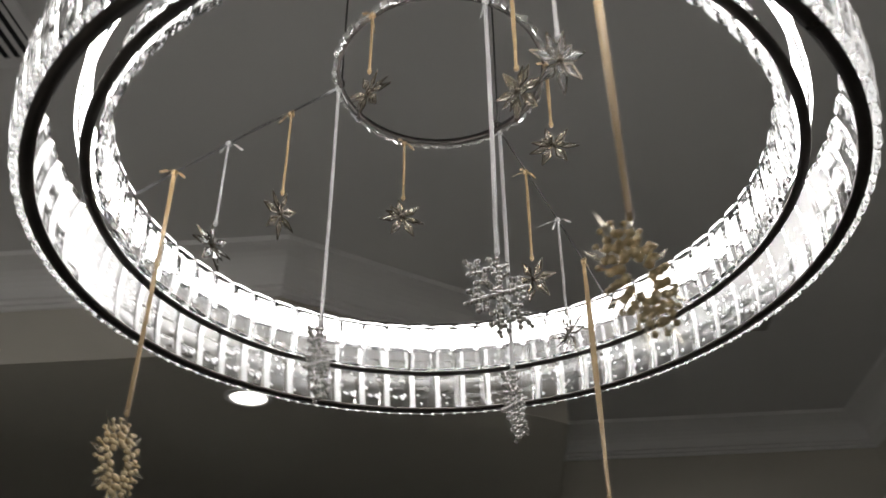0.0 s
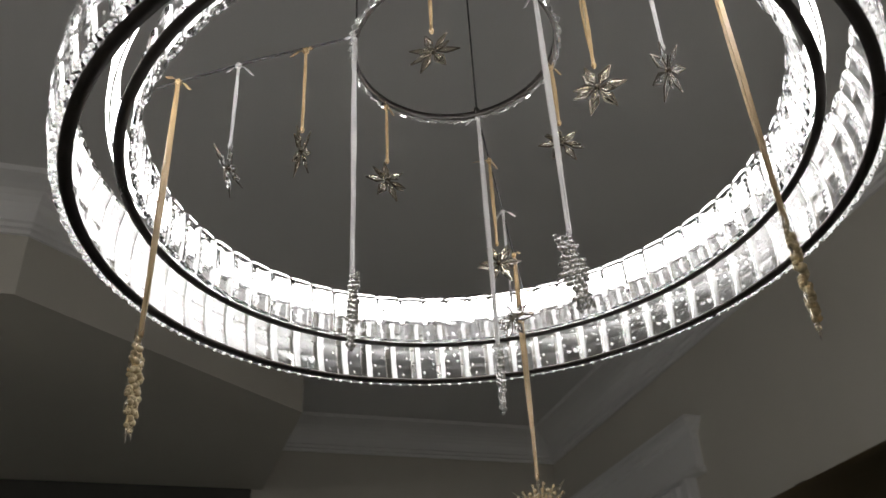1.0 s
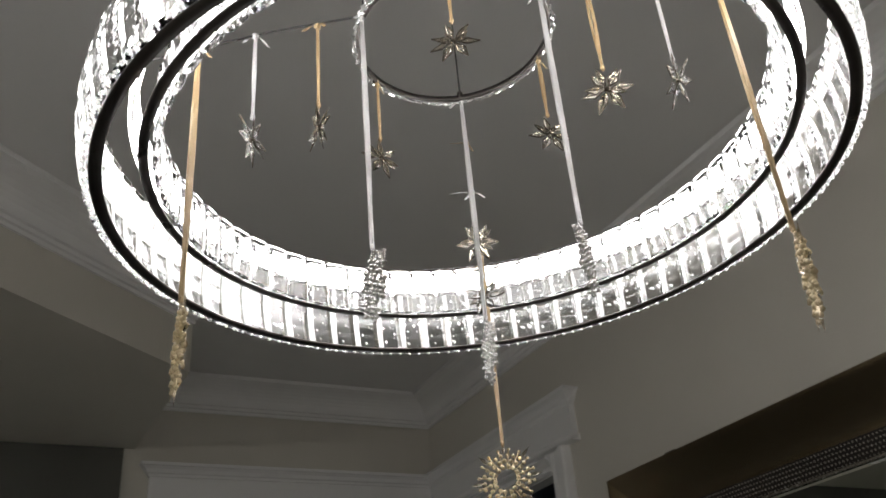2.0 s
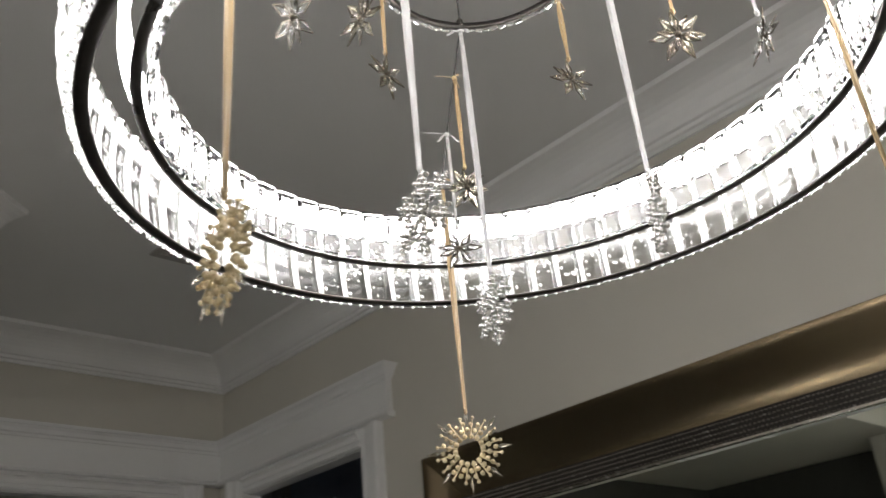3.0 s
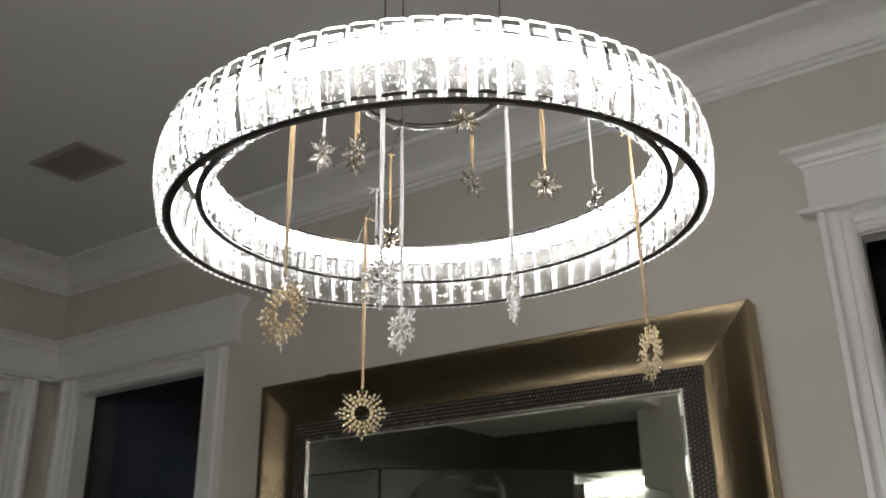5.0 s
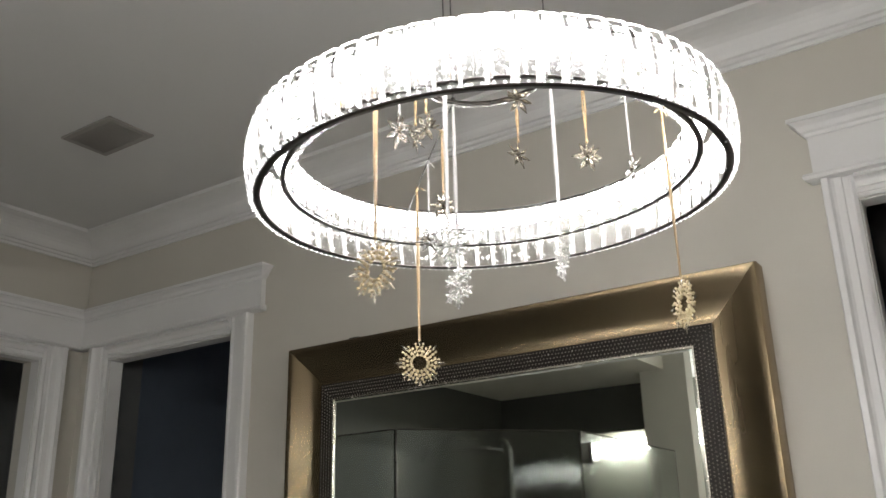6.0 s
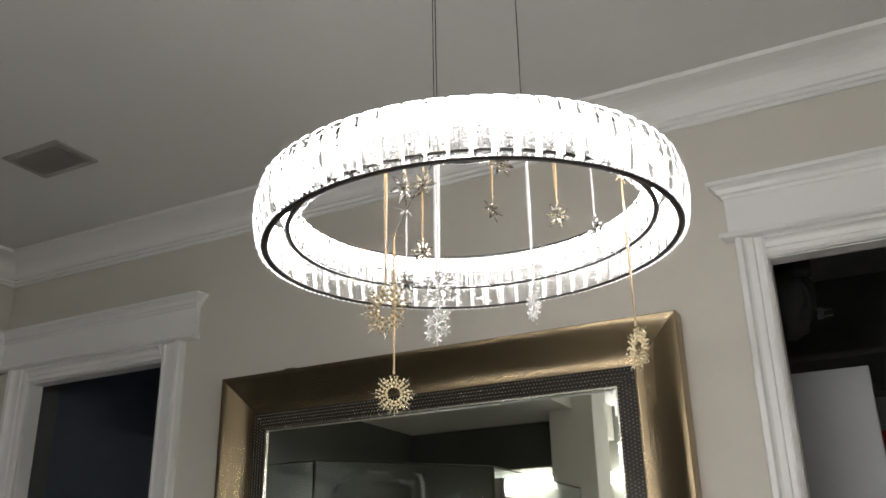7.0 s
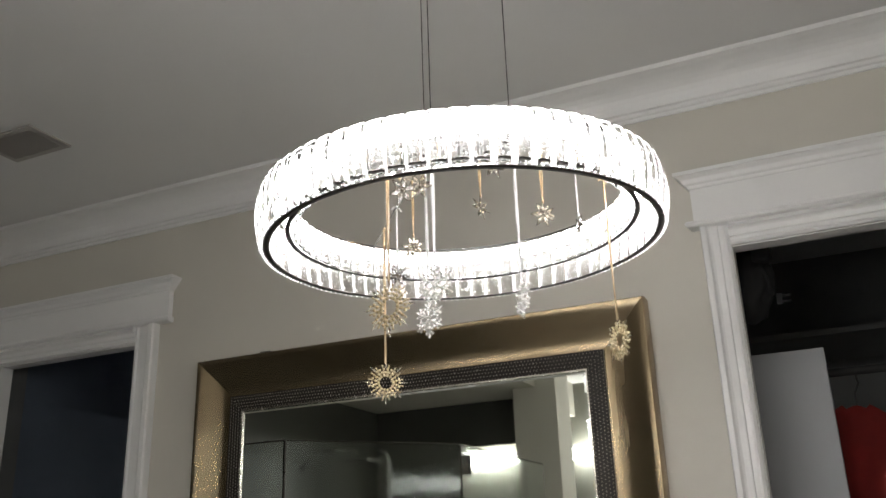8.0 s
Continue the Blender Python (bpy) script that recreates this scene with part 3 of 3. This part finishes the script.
def petal_wire(b):
    tube(b, [(0.12, 0, 0), (0.52, 0, 0.19), (1, 0, 0)], 0.030, 4)
    return tube(b, [(0.12, 0, 0), (0.52, 0, -0.19), (1, 0, 0)], 0.030, 4)


def gem_flower(root, c, r, spin, tilt, wire, gem):
    """Two whorls of pointed gem petals in wire outlines round a small hub."""
    m = Matrix.Translation(c) @ Matrix.Rotation(spin, 4, "Z") @ Matrix.Rotation(tilt, 4, "X")
    for whorl, (n, lean, length) in enumerate(((6, 0.22, 1.0), (5, -0.35, 0.85))):
        for i in range(n):
            a = 2 * math.pi * (i + 0.5 * whorl) / n
            turn = m @ Matrix.Rotation(-a, 4, "Y") @ Matrix.Rotation(lean, 4, "Z") @ Matrix.Scale(r * length, 4)
            petal = piece("petal", lambda b: spike(b, (0.16, 0, 0), (1, 0, 0), 0.80, 0.16), gem, root, turn, "clear pointed gem petal")
            petal.visible_shadow = False
            piece("petal_wire", petal_wire, wire, petal, Matrix.Identity(4), "wire outline")
    ball("hub", wire, root, c, 0.13 * r)


def ornament(kind, k, r, z, height, spin, seed, ribbon, face, tail=0.0):
    p = CH.matrix_world @ rad(k, r, z)
    drop = p.z - height
    root = new(kind)
    root.location = p
    c = Vector((0, 0, -drop))
    size = {"gold_star_ornament": 0.0335, "silver_snowflake_ornament": 0.030, "gem_flower_ornament": 0.0205}[kind]
    top = drop - size * 1.02
    make_ribbon(root, top, ribbon, face, seed, 0.0036 if size > 0.022 else 0.0024, tail)
    if kind == "gold_star_ornament":
        gold_star(root, c, size, spin)
        label = "gold beaded star ornament on a gold satin ribbon"
    elif kind == "silver_snowflake_ornament":
        silver_flake(root, c, size, spin)
        label = "silver beaded snowflake ornament on a white satin ribbon"
    elif ribbon is RIBBON_G:
        gem_flower(root, c, size, spin, 0.3 * math.sin(seed * 3.3), PETALWIRE if seed % 2 else GOLDWIRE, GEMGOLD)
        label = "champagne gem flower ornament on a gold satin ribbon"
    else:
        gem_flower(root, c, size, spin, 0.3 * math.sin(seed * 3.3), PETALWIRE, GEM)
        label = "clear gem flower ornament on a white satin ribbon"
    tagged(root, label, "ornament", "ornaments on the chandelier")


def yaw_to(deg):
    return radians(deg + 90)


FACE = radians(-50)
STARS, FLAKES = (-94, -135, -52), (-95, 42, -108)
for k in range(3):
    ornament("silver_snowflake_ornament", k, SR + 0.002, SZ - 0.003, (1.980, 1.981, 1.973)[k], yaw_to(FLAKES[k]), 10 + k, RIBBON_W, FACE)
    ornament("gem_flower_ornament", k, 0.128, 0.154, (2.111, 2.114, 2.102)[k], yaw_to((80, -45, -30)[k]), 21 + 2 * k, RIBBON_G, FACE, 0.016 * (k == 2))
    ornament("gem_flower_ornament", k, 0.180, 0.128, (2.086, 2.093, 2.070)[k], yaw_to((75, 40, -60)[k]), 30 + k, RIBBON_W, FACE, 0.024 * (k == 2))
    ornament("gold_star_ornament", k, 0.223, 0.103, (1.915, 1.916, 1.899)[k], yaw_to(STARS[k]), 40 + k, RIBBON_G, FACE + 0.5)
    ornament("gem_flower_ornament", k + 0.5, SR + 0.002, SZ - 0.003, (2.159, 2.157, 2.153)[k], yaw_to(-40 + 30 * k), 50 + k * 2 + 1, RIBBON_G, FACE)

# ---- the closet behind the right-hand opening ----
panel = new("closet_door")
tagged(panel, "white flush closet door standing ajar inside the dark closet", "door")
part("leaf", boxed(((0.87, 0.50, 0.01), (1.218, 0.54, 2.223)), bevel=0.004), PANELDIM, panel)


def hanging_bag():
    root = new("hanging_bag")
    root.location = (-0.024, 0, -0.014)
    tagged(root, "black nylon bag with buckled straps hanging in the dark closet", "bag")
    bm = bmesh.new()
    bmesh.ops.create_icosphere(bm, subdivisions=4, radius=1.0)
    for v in bm.verts:
        n = noise.noise(v.co * 2.2) * 0.22 + noise.noise(v.co * 6) * 0.08
        v.co *= 1 + n
        v.co.x *= 0.070
        v.co.y *= 0.055
        v.co.z *= 0.125
        v.co += Vector((1.070, 0.30, 2.415))
    part("bag_body", bm, BLACKCLOTH, root, smooth=True)
    part("pocket", boxed(((1.09, 0.24, 2.47), (1.145, 0.30, 2.53)), bevel=0.012), BLACKCLOTH, root, smooth=True)
    part("strap", tube(bmesh.new(), [(1.07, 0.29, 2.52), (1.06, 0.29, 2.65), (1.05, 0.28, 2.8), (1.05, 0.26, H + 0.014)], 0.008), BLACKCLOTH, root)
    part("side_strap", tube(bmesh.new(), [(1.10, 0.26, 2.48), (1.125, 0.25, 2.42), (1.13, 0.25, 2.37), (1.16, 0.255, 2.35)], 0.006), BLACKCLOTH, root)
    for z in (2.335, 2.353):
        part("buckle_prong", boxed(((1.150, 0.25, z), (1.182, 0.256, z + 0.006)), bevel=0.001), BLACKCLOTH, root)
    part("buckle", boxed(((1.142, 0.249, 2.330), (1.158, 0.258, 2.364)), bevel=0.002), BLACKCLOTH, root)


hanging_bag()


def red_garment():
    root = new("red_garment")
    tagged(root, "red knitted top hanging in the dark closet", "garment")
    bm = bmesh.new()
    nu, nv = 44, 30
    grid = [[None] * nv for _ in range(nu)]
    for i in range(nu):
        u = i / (nu - 1)
        for j in range(nv):
            v = j / (nv - 1)
            x = 1.10 + 0.50 * u
            top = 2.075 - 0.85 * abs(u - 0.36) ** 1.3 * (0.5 if u < 0.36 else 0.62) - (0.018 if 0.30 < u < 0.42 else 0)
            z = top - v * 0.75
            y = 0.66 + 0.028 * math.sin(u * 24 + v * 2) * (0.3 + v) + 0.02 * noise.noise(Vector((u * 5, v * 4, 0)))
            grid[i][j] = bm.verts.new((x, y, z))
    for i in range(nu - 1):
        for j in range(nv - 1):
            bm.faces.new((grid[i][j], grid[i + 1][j], grid[i + 1][j + 1], grid[i][j + 1]))
    bmesh.ops.solidify(bm, geom=bm.faces, thickness=0.05)
    part("garment_body", bm, REDCLOTH, root, smooth=True)
    part("hanger_hook", tube(bmesh.new(), [(1.28, 0.68, 2.05), (1.285, 0.68, 2.10), (1.30, 0.68, 2.13), (1.295, 0.68, 2.165)], 0.003), STEEL, root)


red_garment()
structure("closet_rail", tube(bmesh.new(), [(0.75, 0.68, 2.17), (2.7, 0.68, 2.17)], 0.014, 12), STEEL, "dark metal closet rail", "rail")
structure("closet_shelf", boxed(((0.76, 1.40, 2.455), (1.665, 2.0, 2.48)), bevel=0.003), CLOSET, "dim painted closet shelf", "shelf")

# ---- the shower and two vanity lights, seen in the mirror; four more bars added ----
def shower_glass():
    root = new("shower_enclosure")
    tagged(root, "frameless glass shower enclosure at the corner", "shower enclosure")
    a, b, c = Vector((-1.26, -1.25, 0)), Vector((-0.64, -1.95, 0)), Vector((-0.62, -3.24, 0))
    for p, q in ((Vector((WEST + 0.03, -1.25, 0)), a), (a, b), (b, c)):
        d = (q - p).normalized()
        n = Vector((-d.y, d.x, 0)) * 0.005
        bm = bmesh.new()
        p_, q_ = p + d * 0.004, q - d * 0.004
        lo = [bm.verts.new(v) for v in (p_ - n, q_ - n, q_ + n, p_ + n)]
        hi = [bm.verts.new(v.co + Vector((0, 0, 2.21))) for v in lo]
        bm.faces.new(lo)
        bm.faces.new(hi)
        for j in range(4):
            bm.faces.new((lo[j], lo[(j + 1) % 4], hi[(j + 1) % 4], hi[j]))
        part("glass_panel", bm, PANE, root, "clear green-edged glass").visible_shadow = False
        part("edge_seal", tube(bmesh.new(), [p_ + Vector((0, 0, 0.01)), p_ + Vector((0, 0, 2.21))], 0.006), BLACKRIM, root)
        part("top_edge", tube(bmesh.new(), [p_ + Vector((0, 0, 2.213)), q_ + Vector((0, 0, 2.213))], 0.004), BLACKRIM, root)
    part("hinge", boxed(((-0.67, -2.08, 2.06), (-0.60, -2.0, 2.16)), bevel=0.004), CHROME, root)


shower_glass()


def shower_head():
    root = new("rain_shower")
    tagged(root, "chrome rain shower head on a curved arm", "shower head")
    part("arm", tube(bmesh.new(), [(WEST + 0.02, -2.55, 2.22), (-1.95, -2.55, 2.30), (-1.8, -2.55, 2.33), (-1.62, -2.55, 2.31), (-1.58, -2.55, 2.25)], 0.011, 10), CHROME, root, smooth=True)
    part("rose", boxed(((-1.68, -2.65, 2.235), (-1.48, -2.45, 2.25)), bevel=0.004), CHROME, root)
    part("riser", tube(bmesh.new(), [(-1.50, -2.62, 2.30), (-1.44, -2.62, 2.29), (-1.42, -2.62, 2.24), (-1.42, -2.62, 1.2)], 0.010, 10), CHROME, root, smooth=True)


shower_head()


def vanity_light(x, y, z):
    root = new("vanity_light")
    root.location = (x, y, z)
    tagged(root, "lit frosted glass vanity light bar on the wall", "vanity light", "vanity lights")
    part("back_plate", boxed(((-0.10, -0.06, -0.035), (0.10, -0.045, 0.035)), bevel=0.004), CHROME, root)
    part("bracket", boxed(((-0.02, -0.045, -0.012), (0.02, -0.01, 0.012))), CHROME, root)
    bm = bmesh.new()
    tube(bm, [(-0.17, 0.02, 0), (0.17, 0.02, 0)], 0.042, 20)
    part("diffuser", bm, BARLAMP, root, "glowing frosted tube", True)


vanity_light(-1.50, SOUTH + 0.061, 2.44)
vanity_light(-0.66, SOUTH + 0.061, 2.42)
# Unseen bars added as fill; the lit wall end hints at one lamp.
for x in (0.45, 1.0, 1.55, 2.1):
    vanity_light(x, SOUTH + 0.061, 2.42)
